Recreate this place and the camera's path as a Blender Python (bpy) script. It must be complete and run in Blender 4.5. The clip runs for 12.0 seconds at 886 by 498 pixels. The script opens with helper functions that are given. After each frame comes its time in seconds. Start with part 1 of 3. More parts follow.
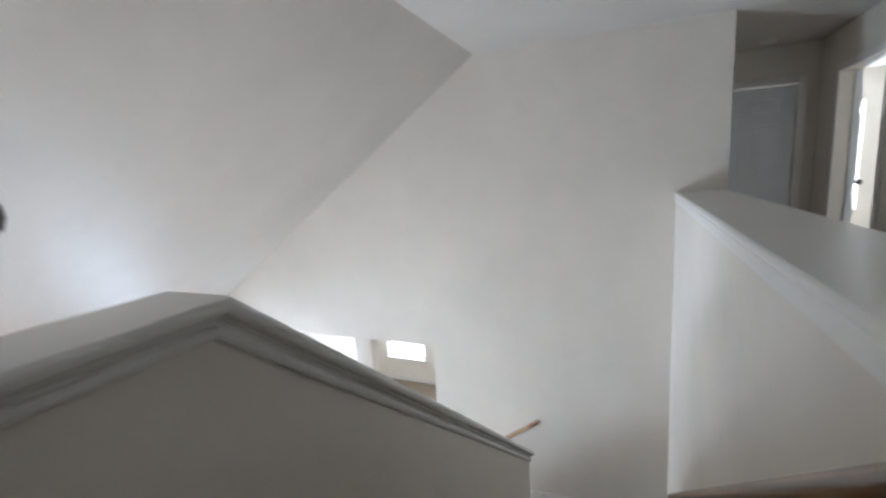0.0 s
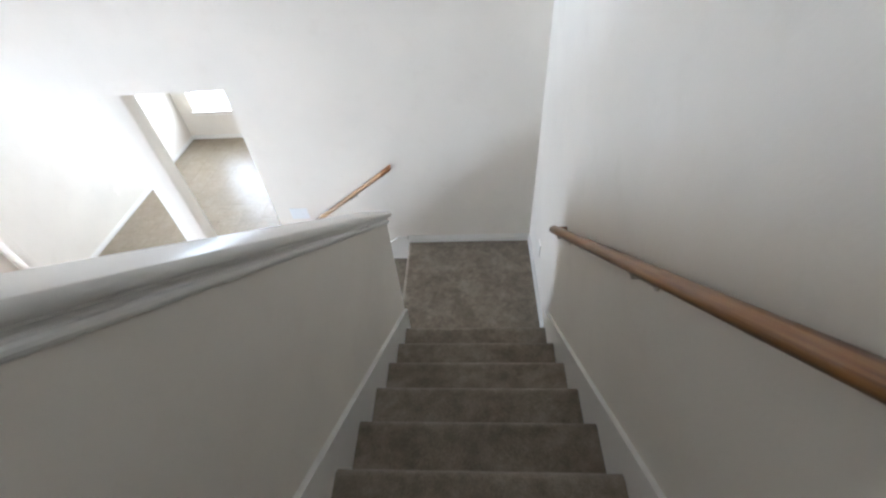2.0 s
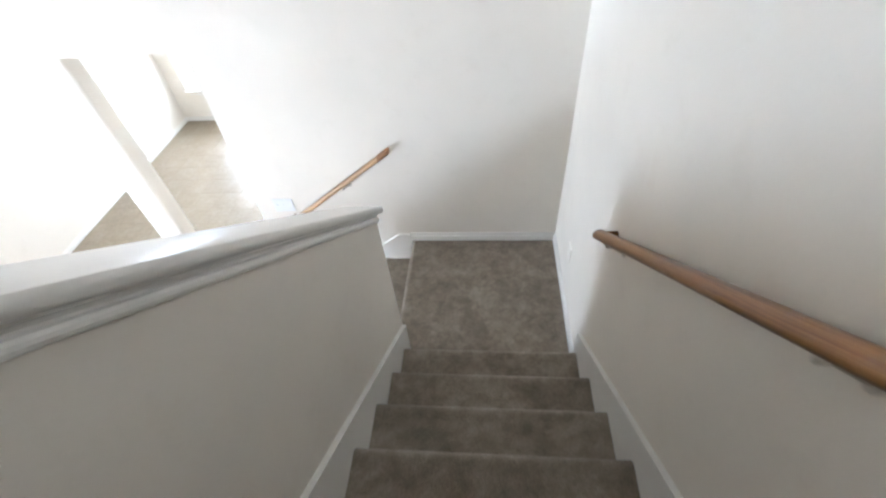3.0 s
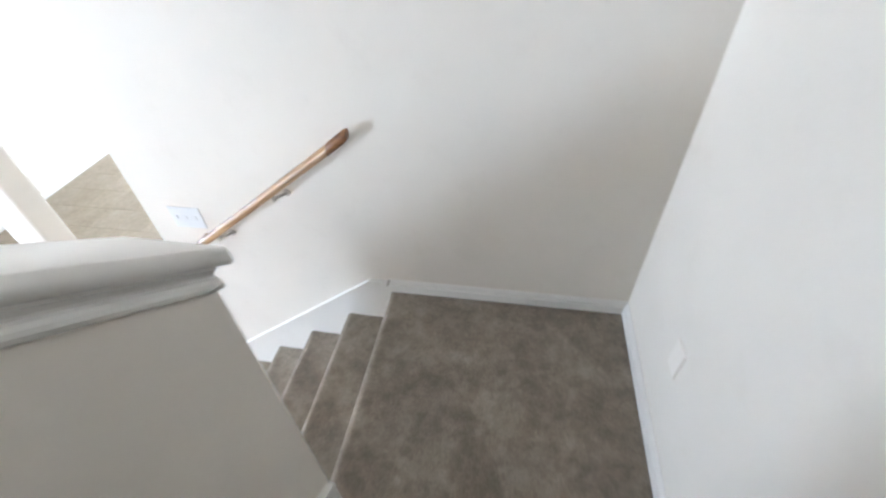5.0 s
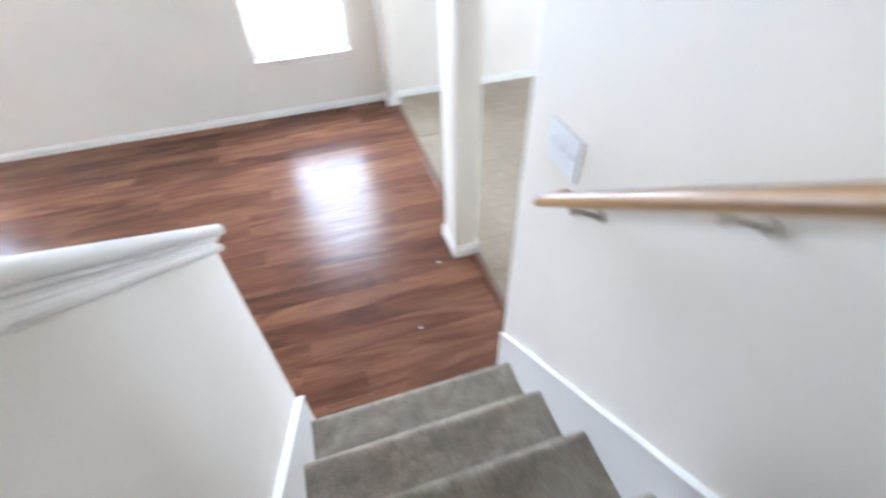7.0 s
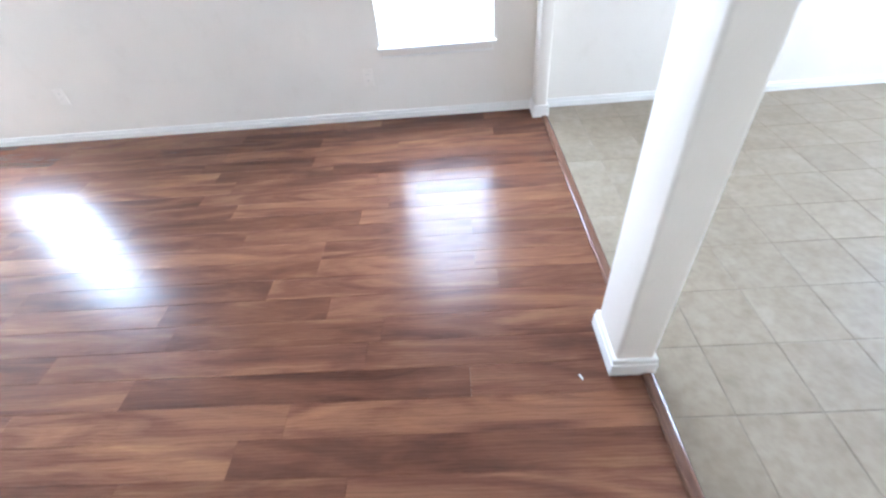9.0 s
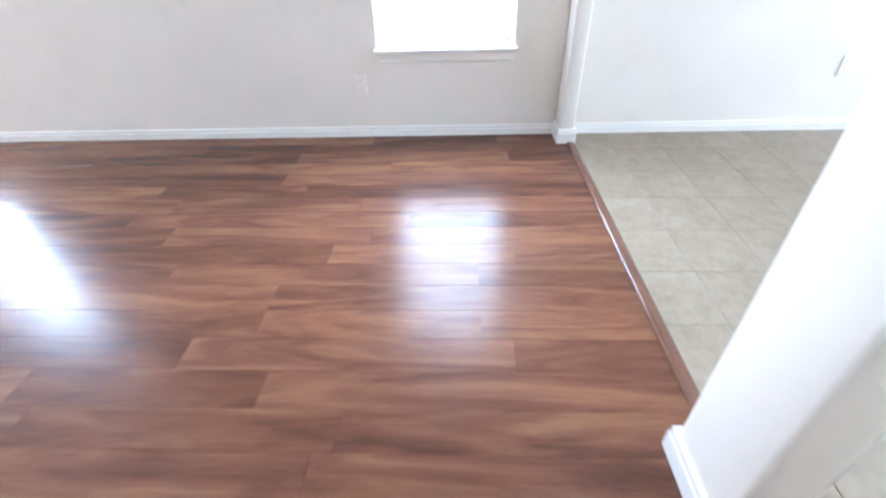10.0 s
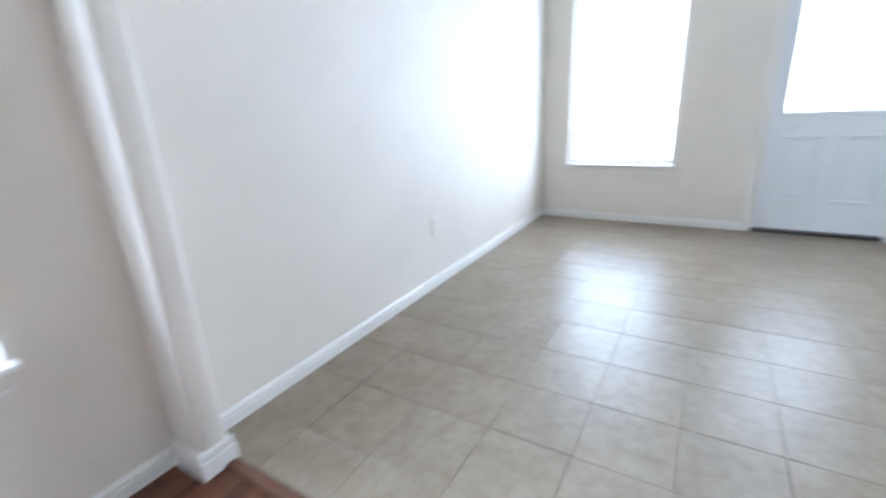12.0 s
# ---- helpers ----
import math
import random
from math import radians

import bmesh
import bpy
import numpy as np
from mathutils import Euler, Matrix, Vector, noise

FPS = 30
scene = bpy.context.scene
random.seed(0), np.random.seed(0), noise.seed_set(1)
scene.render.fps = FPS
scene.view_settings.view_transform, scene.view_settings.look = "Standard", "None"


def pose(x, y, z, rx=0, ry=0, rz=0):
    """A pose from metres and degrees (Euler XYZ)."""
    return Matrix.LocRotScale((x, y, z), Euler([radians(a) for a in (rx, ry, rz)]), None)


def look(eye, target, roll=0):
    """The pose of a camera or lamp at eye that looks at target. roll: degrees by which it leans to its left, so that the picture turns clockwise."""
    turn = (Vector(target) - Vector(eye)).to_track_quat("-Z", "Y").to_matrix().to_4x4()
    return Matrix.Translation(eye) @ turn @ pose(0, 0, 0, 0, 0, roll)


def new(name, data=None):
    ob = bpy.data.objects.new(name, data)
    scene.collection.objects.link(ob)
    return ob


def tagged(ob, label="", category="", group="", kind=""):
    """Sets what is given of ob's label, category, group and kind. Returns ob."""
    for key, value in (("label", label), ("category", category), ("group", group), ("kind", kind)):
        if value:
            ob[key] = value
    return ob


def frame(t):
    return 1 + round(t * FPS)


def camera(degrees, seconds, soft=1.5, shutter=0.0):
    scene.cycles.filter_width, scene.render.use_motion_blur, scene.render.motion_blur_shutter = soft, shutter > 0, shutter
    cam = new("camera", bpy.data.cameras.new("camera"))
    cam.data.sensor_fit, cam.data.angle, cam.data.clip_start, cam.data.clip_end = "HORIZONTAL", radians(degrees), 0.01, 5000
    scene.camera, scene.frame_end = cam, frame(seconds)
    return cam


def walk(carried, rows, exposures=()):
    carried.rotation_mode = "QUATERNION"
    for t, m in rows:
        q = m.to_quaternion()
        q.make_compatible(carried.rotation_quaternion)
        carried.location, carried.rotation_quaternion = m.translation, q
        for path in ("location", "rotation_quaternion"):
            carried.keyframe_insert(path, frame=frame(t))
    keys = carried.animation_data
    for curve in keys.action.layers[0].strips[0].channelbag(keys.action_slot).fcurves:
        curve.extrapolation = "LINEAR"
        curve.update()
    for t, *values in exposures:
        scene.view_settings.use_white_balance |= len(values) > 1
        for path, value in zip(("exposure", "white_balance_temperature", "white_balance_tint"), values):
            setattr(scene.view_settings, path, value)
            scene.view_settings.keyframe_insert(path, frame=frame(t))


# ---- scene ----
cam = camera(90.7, 12.0, soft=2.3, shutter=0.6)
EXPOSURES = [(0, -0.47, 5950, 14), (0.5, -0.57, 5950, 14), (1.0, -0.59, 5950, 14), (1.5, -0.35, 5950, 14), (2.0, -0.01, 5950, 14), (2.5, 0.22, 5980, 14), (3.0, 0.35, 5980, 14), (3.5, 0.35, 5980, 14), (5.5, 0.19, 5880, 14),
             (6.0, 0.13, 5780, 14), (6.5, 0.11, 5770, 14), (7.5, -0.08, 5650, 14), (9.5, 0.06, 5450, 14), (10.5, 0.09, 5450, 14), (11, 0.05, 5450, 14), (11.5, -0.20, 5520, 14), (12, -0.54, 5480, 14)]
PATH = [
    (0, (0.641, -3.763, 4.062), (-0.150, -1.956, 3.732), -3.4),
    (0.3, (0.530, -3.604, 4.015), (-0.120, -1.766, 3.568), -2.9),
    (0.5, (0.507, -3.479, 4.014), (-0.095, -1.675, 3.395), -3.4),
    (1, (0.464, -3.186, 3.897), (0.184, -1.498, 2.862), -2.2),
    (1.5, (0.426, -2.95, 3.799), (0.304, -1.524, 2.402), -5.9),
    (2, (0.469, -2.746, 3.608), (0.328, -1.339, 2.194), -5.1),
    (2.5, (0.462, -2.525, 3.43), (0.382, -1.144, 1.985), -4.5),
    (3, (0.456, -2.283, 3.255), (0.257, -0.915, 1.81), -6.0),
    (3.5, (0.457, -2.025, 3.071), (0.371, -0.636, 1.636), -4.6),
    (3.7, (0.442, -1.948, 3.019), (0.326, -0.591, 1.554), -6.8),
    (5.5, (0.384, -1.053, 2.316), (0.038, 0.395, 0.98), -2.5),
    (5.7, (0.353, -0.964, 2.275), (-0.047, 0.459, 0.928), -3.7),
    (6, (0.311, -0.839, 2.148), (-0.398, 0.542, 0.887), 0.4),
    (6.5, (0.101, -0.652, 1.961), (-0.974, 0.408, 0.65), 2.1),
    (7, (-0.161, -0.556, 1.885), (-1.539, -0.162, 0.49), -2.1),
    (7.5, (-0.411, -0.471, 1.867), (-1.865, -0.536, 0.495), -3.4),
    (9.3, (-1.207, -0.47, 1.291), (-2.717, -0.59, -0.015), -6.7),
    (9.5, (-1.312, -0.48, 1.21), (-2.868, -0.62, -0.04), -4.5),
    (10, (-1.554, -0.488, 1.085), (-3.145, -0.574, -0.124), -2.1),
    (10.5, (-1.933, -0.635, 1.037), (-3.577, -0.487, -0.093), -2.0),
    (11, (-2.29, -0.561, 1.047), (-4.016, -0.025, 0.191), -0.9),
    (11.5, (-2.628, -0.502, 0.995), (-4.145, 0.625, 0.339), -3.9),
    (12, (-2.861, -0.419, 1.001), (-3.854, 1.206, 0.391), -2.8),
]
walk(cam, [(t, look(eye, target, roll)) for t, eye, target, roll in PATH],
     exposures=EXPOSURES)

# ---- world, sun and window light ----
world = bpy.data.worlds.new("sky")
scene.world = world
world.use_nodes = True
wn = world.node_tree
sky = wn.nodes.new("ShaderNodeTexSky")
sky.sky_type = "NISHITA"
sky.sun_disc = False
sky.sun_elevation = radians(50)
sky.sun_rotation = radians(110)
wn.nodes["Background"].inputs[1].default_value = 0.12
wn.links.new(sky.outputs[0], wn.nodes["Background"].inputs[0])

sun_data = bpy.data.lights.new("sun", "SUN")
sun_data.energy, sun_data.angle, sun_data.color = 1.2, radians(12), (1, 0.96, 0.9)
sun = new("sun", sun_data)
sun.matrix_world = look((20, -8, 25), (0, 0, 0))

DAY = (0.71, 0.86, 1.0)


def daylight(name, eye, target, w, h, watts):
    d = bpy.data.lights.new(name, "AREA")
    d.shape, d.size, d.size_y, d.energy, d.color = "RECTANGLE", w, h, watts, DAY
    ob = new(name, d)
    ob.matrix_world = look(eye, target)
    return ob


daylight("daylight_west", (-4.40, -0.575, 1.26), (-3.40, -0.575, 1.26), 1.06, 1.86, 132)
daylight("daylight_west", (-4.40, -4.12, 1.26), (-3.40, -4.12, 1.26), 1.06, 1.86, 310)
daylight("daylight_north", (-3.51, 3.78, 1.25), (-3.51, 2.78, 1.18), 1.12, 1.86, 80)
daylight("daylight_door", (-2.15, 3.66, 1.38), (-2.15, 0, 1.38), 0.54, 1.0, 22)
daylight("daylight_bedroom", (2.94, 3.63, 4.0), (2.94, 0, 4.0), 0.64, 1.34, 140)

# ---- materials ----


def mat(name, build):
    m = bpy.data.materials.new(name)
    m.use_nodes = True
    nt = m.node_tree
    build(nt, nt.nodes["Principled BSDF"])
    return m


def nd(nt, kind, **ins):
    n = nt.nodes.new(kind)
    for k, v in ins.items():
        n.inputs[k.replace("_", " ")].default_value = v
    return n


def coords(nt, scale=(1, 1, 1), space="Object"):
    tc = nt.nodes.new("ShaderNodeTexCoord")
    mp = nd(nt, "ShaderNodeMapping", Scale=scale)
    nt.links.new(tc.outputs[space], mp.inputs["Vector"])
    return mp.outputs["Vector"]


def noise_tex(nt, vec, scale, detail=3.0, rough=0.5):
    n = nd(nt, "ShaderNodeTexNoise", Scale=scale, Detail=detail, Roughness=rough)
    nt.links.new(vec, n.inputs["Vector"])
    return n.outputs["Fac"]


def ramp(nt, fac, stops):
    r = nt.nodes.new("ShaderNodeValToRGB")
    el = r.color_ramp.elements
    while len(el) < len(stops):
        el.new(0.5)
    for e, (p, c) in zip(el, stops):
        e.position, e.color = p, (*c, 1)
    nt.links.new(fac, r.inputs["Fac"])
    return r.outputs["Color"]


def mix(nt, fac, a, b, blend="MIX"):
    n = nt.nodes.new("ShaderNodeMix")
    n.data_type, n.blend_type = "RGBA", blend
    for v, i in ((fac, 0), (a, 6), (b, 7)):
        if isinstance(v, (int, float)):
            n.inputs[i].default_value = v
        elif isinstance(v, tuple):
            n.inputs[i].default_value = (*v, 1)
        else:
            nt.links.new(v, n.inputs[i])
    return n.outputs[2]


def bump(nt, bsdf, height, strength, dist=0.002):
    b = nd(nt, "ShaderNodeBump", Strength=strength, Distance=dist)
    nt.links.new(height, b.inputs["Height"])
    nt.links.new(b.outputs["Normal"], bsdf.inputs["Normal"])
    return b


def paint(color, rough, peel=0.35, spread=0.05, gloss=0.5):
    def build(nt, p):
        v = coords(nt)
        big = noise_tex(nt, v, 1.3, 3)
        lo = tuple(c * (1 - spread) for c in color)
        hi = tuple(min(0.9, c * (1 + spread)) for c in color)
        col = ramp(nt, big, [(0.3, lo), (0.7, hi)])
        scuff = ramp(nt, noise_tex(nt, v, 6.0, 6, 0.7), [(0.25, (0.93, 0.92, 0.9)), (0.45, (1, 1, 1))])
        nt.links.new(mix(nt, 0.6, col, scuff, "MULTIPLY"), p.inputs["Base Color"])
        p.inputs["Roughness"].default_value = rough
        p.inputs["Specular IOR Level"].default_value = gloss
        bump(nt, p, noise_tex(nt, v, 95, 3, 0.55), peel, 0.0025)
    return build


WALL = mat("wall_paint", paint((0.795, 0.731, 0.643), 0.55, gloss=0.3))
# darker than the walls: shade on the downward-facing ceilings is put into the colour
CEIL = mat("shaded_ceiling_paint", paint((0.70, 0.655, 0.595), 0.46, 0.5))
# whiter than CEIL so the unseen tiled-room ceiling bounces more light
BOUNCE_WHITE = mat("bounce_white_paint", paint((0.82, 0.79, 0.74), 0.6, 0.5, gloss=0.2))
TRIM = mat("trim_paint", paint((0.82, 0.785, 0.73), 0.3, 0.06, 0.02))
DOORPAINT = mat("door_paint", paint((0.82, 0.83, 0.84), 0.32, 0.08, 0.02))
PLASTIC = mat("white_plastic", paint((0.78, 0.78, 0.77), 0.3, 0.02, 0.01))
IVORY = mat("ivory_plastic", paint((0.82, 0.755, 0.67), 0.4, 0.02, 0.01))


def carpet_build(nt, p):
    v = coords(nt)
    worn = noise_tex(nt, v, 5.0, 3, 0.55)
    worn.node.inputs["Distortion"].default_value = 0.6
    patch = noise_tex(nt, v, 17.0, 4, 0.6)
    fine = noise_tex(nt, v, 260, 2, 0.6)
    mid = noise_tex(nt, v, 60, 4, 0.7)
    a = ramp(nt, worn, [(0.36, (0.25, 0.202, 0.154)), (0.62, (0.345, 0.288, 0.225))])
    d = ramp(nt, patch, [(0.36, (0.80, 0.79, 0.77)), (0.62, (1.1, 1.1, 1.1))])
    b = ramp(nt, fine, [(0.3, (0.72, 0.71, 0.7)), (0.7, (1.16, 1.16, 1.16))])
    c = ramp(nt, mid, [(0.3, (0.88, 0.87, 0.86)), (0.7, (1.08, 1.08, 1.08))])
    col = mix(nt, 1.0, mix(nt, 1.0, a, d, "MULTIPLY"), b, "MULTIPLY")
    nt.links.new(mix(nt, 1.0, col, c, "MULTIPLY"), p.inputs["Base Color"])
    p.inputs["Roughness"].default_value = 0.95
    p.inputs["Specular IOR Level"].default_value = 0.08
    p.inputs["Sheen Weight"].default_value = 0.2
    p.inputs["Sheen Roughness"].default_value = 0.6
    bump(nt, p, mix(nt, 0.35, fine, mid), 0.9, 0.006)


CARPET = mat("taupe_carpet", carpet_build)


def plank_build(nt, p):
    info = nt.nodes.new("ShaderNodeObjectInfo")
    tc = nt.nodes.new("ShaderNodeTexCoord")
    shift = nt.nodes.new("ShaderNodeVectorMath")
    shift.operation = "MULTIPLY_ADD"
    nt.links.new(info.outputs["Random"], shift.inputs[0])
    shift.inputs[1].default_value = (37, 91, 13)
    nt.links.new(tc.outputs["Object"], shift.inputs[2])
    mp = nd(nt, "ShaderNodeMapping", Scale=(9, 1.3, 1))
    nt.links.new(shift.outputs[0], mp.inputs["Vector"])
    streak = noise_tex(nt, mp.outputs["Vector"], 1.15, 4, 0.55)
    streak.node.inputs["Distortion"].default_value = 1.1
    mp2 = nd(nt, "ShaderNodeMapping", Scale=(150, 3.5, 1))
    nt.links.new(shift.outputs[0], mp2.inputs["Vector"])
    grain = noise_tex(nt, mp2.outputs["Vector"], 1.2, 3, 0.6)
    mp3 = nd(nt, "ShaderNodeMapping", Scale=(20, 2.6, 1))
    nt.links.new(shift.outputs[0], mp3.inputs["Vector"])
    figure = nd(nt, "ShaderNodeTexWave", Scale=1.4, Distortion=7.0, Detail=3.0, Detail_Scale=1.6)
    nt.links.new(mp3.outputs["Vector"], figure.inputs["Vector"])
    tone = ramp(nt, streak, [(0.25, (0.078, 0.031, 0.021)), (0.45, (0.140, 0.058, 0.034)), (0.6, (0.190, 0.084, 0.046)), (0.78, (0.262, 0.132, 0.066))])
    board = ramp(nt, info.outputs["Random"], [(0.0, (0.70, 0.66, 0.66)), (0.5, (0.97, 0.97, 0.97)), (1.0, (1.22, 1.24, 1.16))])
    g = ramp(nt, grain, [(0.3, (0.92, 0.91, 0.91)), (0.65, (1.04, 1.04, 1.04))])
    f = ramp(nt, figure.outputs["Fac"], [(0.15, (0.84, 0.81, 0.78)), (0.7, (1.06, 1.07, 1.06))])
    col = mix(nt, 1.0, mix(nt, 1.0, tone, board, "MULTIPLY"), g, "MULTIPLY")
    nt.links.new(mix(nt, 1.0, col, f, "MULTIPLY"), p.inputs["Base Color"])
    r = nd(nt, "ShaderNodeMapRange", To_Min=0.20, To_Max=0.28)
    nt.links.new(streak, r.inputs["Value"])
    nt.links.new(r.outputs["Result"], p.inputs["Roughness"])
    p.inputs["Specular IOR Level"].default_value = 0.2
    bump(nt, p, grain, 0.12, 0.0008)


PLANK = mat("red_brown_laminate", plank_build)


def tile_build(nt, p):
    info = nt.nodes.new("ShaderNodeObjectInfo")
    tc = nt.nodes.new("ShaderNodeTexCoord")
    shift = nt.nodes.new("ShaderNodeVectorMath")
    shift.operation = "MULTIPLY_ADD"
    nt.links.new(info.outputs["Random"], shift.inputs[0])
    shift.inputs[1].default_value = (53, 29, 7)
    nt.links.new(tc.outputs["Object"], shift.inputs[2])
    cloud = noise_tex(nt, shift.outputs[0], 5.5, 6, 0.6)
    vein = noise_tex(nt, shift.outputs[0], 22, 5, 0.65)
    a = ramp(nt, cloud, [(0.3, (0.242, 0.190, 0.130)), (0.55, (0.276, 0.221, 0.157)), (0.75, (0.308, 0.252, 0.187))])
    b = ramp(nt, vein, [(0.3, (0.88, 0.87, 0.85)), (0.6, (1.04, 1.04, 1.04))])
    t = ramp(nt, info.outputs["Random"], [(0, (0.96, 0.96, 0.96)), (1, (1.03, 1.03, 1.03))])
    nt.links.new(mix(nt, 1.0, mix(nt, 1.0, a, b, "MULTIPLY"), t, "MULTIPLY"), p.inputs["Base Color"])
    r = nd(nt, "ShaderNodeMapRange", To_Min=0.3, To_Max=0.42)
    nt.links.new(vein, r.inputs["Value"])
    nt.links.new(r.outputs["Result"], p.inputs["Roughness"])
    p.inputs["Specular IOR Level"].default_value = 0.33
    bump(nt, p, cloud, 0.1, 0.002)


TILE = mat("beige_ceramic", tile_build)


def grout_build(nt, p):
    v = coords(nt)
    nt.links.new(ramp(nt, noise_tex(nt, v, 30, 5), [(0.3, (0.215, 0.174, 0.126)), (0.7, (0.245, 0.2, 0.146))]), p.inputs["Base Color"])
    p.inputs["Roughness"].default_value = 0.9
    bump(nt, p, noise_tex(nt, v, 300, 2), 0.4, 0.001)


GROUT = mat("grout", grout_build)


def oak(axis, tones):
    stretch = {"x": (2.2, 95, 95), "y": (95, 2.2, 95)}[axis]

    def build(nt, p):
        turn = nt.nodes.new("ShaderNodeMapping")
        turn.inputs["Rotation"].default_value = (0.0, math.atan(0.731), 0.0) if axis == "x" else (math.atan(0.777), 0.0, 0.0)
        nt.links.new(coords(nt), turn.inputs["Vector"])
        long = nd(nt, "ShaderNodeMapping", Scale=stretch)
        broad = nd(nt, "ShaderNodeMapping", Scale=tuple(c * 0.25 for c in stretch))
        nt.links.new(turn.outputs["Vector"], long.inputs["Vector"])
        nt.links.new(turn.outputs["Vector"], broad.inputs["Vector"])
        g = noise_tex(nt, long.outputs["Vector"], 1.0, 5, 0.65)
        w = noise_tex(nt, broad.outputs["Vector"], 1.0, 3)
        w.node.inputs["Distortion"].default_value = 1.2
        a = ramp(nt, g, list(zip((0.3, 0.5, 0.75), tones)))
        b = ramp(nt, w, [(0.38, (0.48, 0.42, 0.36)), (0.56, (1.15, 1.15, 1.15))])
        nt.links.new(mix(nt, 1.0, a, b, "MULTIPLY"), p.inputs["Base Color"])
        p.inputs["Roughness"].default_value = 0.33
        p.inputs["Coat Weight"].default_value = 0.12
        bump(nt, p, g, 0.15, 0.0008)
    return build


# same oak as OAK_Y, lightened: stronger light and sheen are in the colour
OAK_X_LIT = mat("lit_oak", oak("x", ((0.30, 0.155, 0.062), (0.45, 0.275, 0.130), (0.55, 0.37, 0.195))))
OAK_Y = mat("honey_oak", oak("y", ((0.12, 0.045, 0.012), (0.235, 0.102, 0.030), (0.34, 0.168, 0.057))))


def oak_dark(nt, p):
    v = coords(nt, (6, 60, 60))
    nt.links.new(ramp(nt, noise_tex(nt, v, 1, 5), [(0.3, (0.16, 0.062, 0.018)), (0.7, (0.27, 0.118, 0.036))]), p.inputs["Base Color"])
    p.inputs["Roughness"].default_value = 0.4


OAK_DARK = mat("oak_end_grain", oak_dark)


def strip_build(nt, p):
    v = coords(nt, (2, 60, 60))
    nt.links.new(ramp(nt, noise_tex(nt, v, 1.5, 5), [(0.3, (0.10, 0.045, 0.027)), (0.7, (0.175, 0.083, 0.048))]), p.inputs["Base Color"])
    p.inputs["Roughness"].default_value = 0.16


STRIP = mat("transition_wood", strip_build)


def metal(color, rough):
    def build(nt, p):
        v = coords(nt)
        nt.links.new(ramp(nt, noise_tex(nt, v, 40, 3), [(0.3, tuple(c * 0.85 for c in color)), (0.7, color)]), p.inputs["Base Color"])
        p.inputs["Metallic"].default_value, p.inputs["Roughness"].default_value = 1.0, rough
    return build


BRASS = mat("dull_brass", metal((0.62, 0.58, 0.52), 0.4))
NICKEL = mat("dark_bronze", metal((0.16, 0.14, 0.12), 0.4))


def dark_build(nt, p):
    nt.links.new(ramp(nt, noise_tex(nt, coords(nt), 20, 3), [(0.3, (0.02, 0.018, 0.016)), (0.7, (0.04, 0.036, 0.03))]), p.inputs["Base Color"])
    p.inputs["Roughness"].default_value = 0.5


DARK = mat("dark_threshold", dark_build)


def glass_build(nt, p):
    p.inputs["Base Color"].default_value = (1, 1, 1, 1)
    p.inputs["Roughness"].default_value = 0.0
    p.inputs["Transmission Weight"].default_value = 1.0
    p.inputs["IOR"].default_value = 1.1


GLASS = mat("window_glass", glass_build)


def ground_build(nt, p):
    v = coords(nt)
    nt.links.new(ramp(nt, noise_tex(nt, v, 0.6, 8, 0.7), [(0.3, (0.06, 0.08, 0.03)), (0.7, (0.2, 0.19, 0.13))]), p.inputs["Base Color"])
    p.inputs["Roughness"].default_value = 0.95
    bump(nt, p, noise_tex(nt, v, 25, 6), 0.6, 0.03)


GROUND = mat("dry_lawn", ground_build)


# emissive white of the backdrop panels, so the openings read as plain brightness
def glow_build(nt, p):
    p.inputs["Base Color"].default_value = (0.8, 0.85, 0.9, 1)
    p.inputs["Emission Color"].default_value = (0.93, 0.97, 1, 1)
    p.inputs["Emission Strength"].default_value = 7.0


GLOW_PANEL = mat("glow_panel", glow_build)

# ---- building helpers ----


def add_box(bm, x0, x1, y0, y1, z0, z1, bevel=0.0, seg=2):
    vs = [bm.verts.new((x, y, z)) for x in (x0, x1) for y in (y0, y1) for z in (z0, z1)]
    fs = [bm.faces.new([vs[i] for i in f]) for f in
          ((0, 1, 3, 2), (4, 6, 7, 5), (0, 4, 5, 1), (2, 3, 7, 6), (0, 2, 6, 4), (1, 5, 7, 3))]
    if bevel:
        es = list({e for f in fs for e in f.edges})
        bmesh.ops.bevel(bm, geom=es, offset=bevel, segments=seg, profile=0.5, affect="EDGES")
    return bm


def boxes(*rows, bevel=0.0):
    bm = bmesh.new()
    for r in rows:
        add_box(bm, *r, bevel=bevel)
    return bm


def add_prism(bm, pts, axis, a, b):
    """A polygon in the plane across axis, drawn out from a to b."""
    def place(u, v, w):
        return {"x": (w, u, v), "y": (u, w, v), "z": (u, v, w)}[axis]
    lo = [bm.verts.new(place(u, v, a)) for u, v in pts]
    hi = [bm.verts.new(place(u, v, b)) for u, v in pts]
    n = len(pts)
    bm.faces.new(lo)
    bm.faces.new(hi[::-1])
    for i in range(n):
        bm.faces.new((lo[i], hi[i], hi[(i + 1) % n], lo[(i + 1) % n]))
    return bm


def prism(pts, axis, a, b):
    return add_prism(bmesh.new(), pts, axis, a, b)


def add_sweep(bm, section, rings):
    """A closed section (u, v) carried through rings of (origin, u direction, v direction)."""
    loops = [[bm.verts.new(Vector(o) + Vector(du) * u + Vector(dv) * v) for u, v in section] for o, du, dv in rings]
    n = len(section)
    for A, B in zip(loops, loops[1:]):
        for i in range(n):
            bm.faces.new((A[i], A[(i + 1) % n], B[(i + 1) % n], B[i]))
    bm.faces.new(loops[0][::-1])
    bm.faces.new(loops[-1])
    return bm


def sweep(section, rings):
    return add_sweep(bmesh.new(), section, rings)


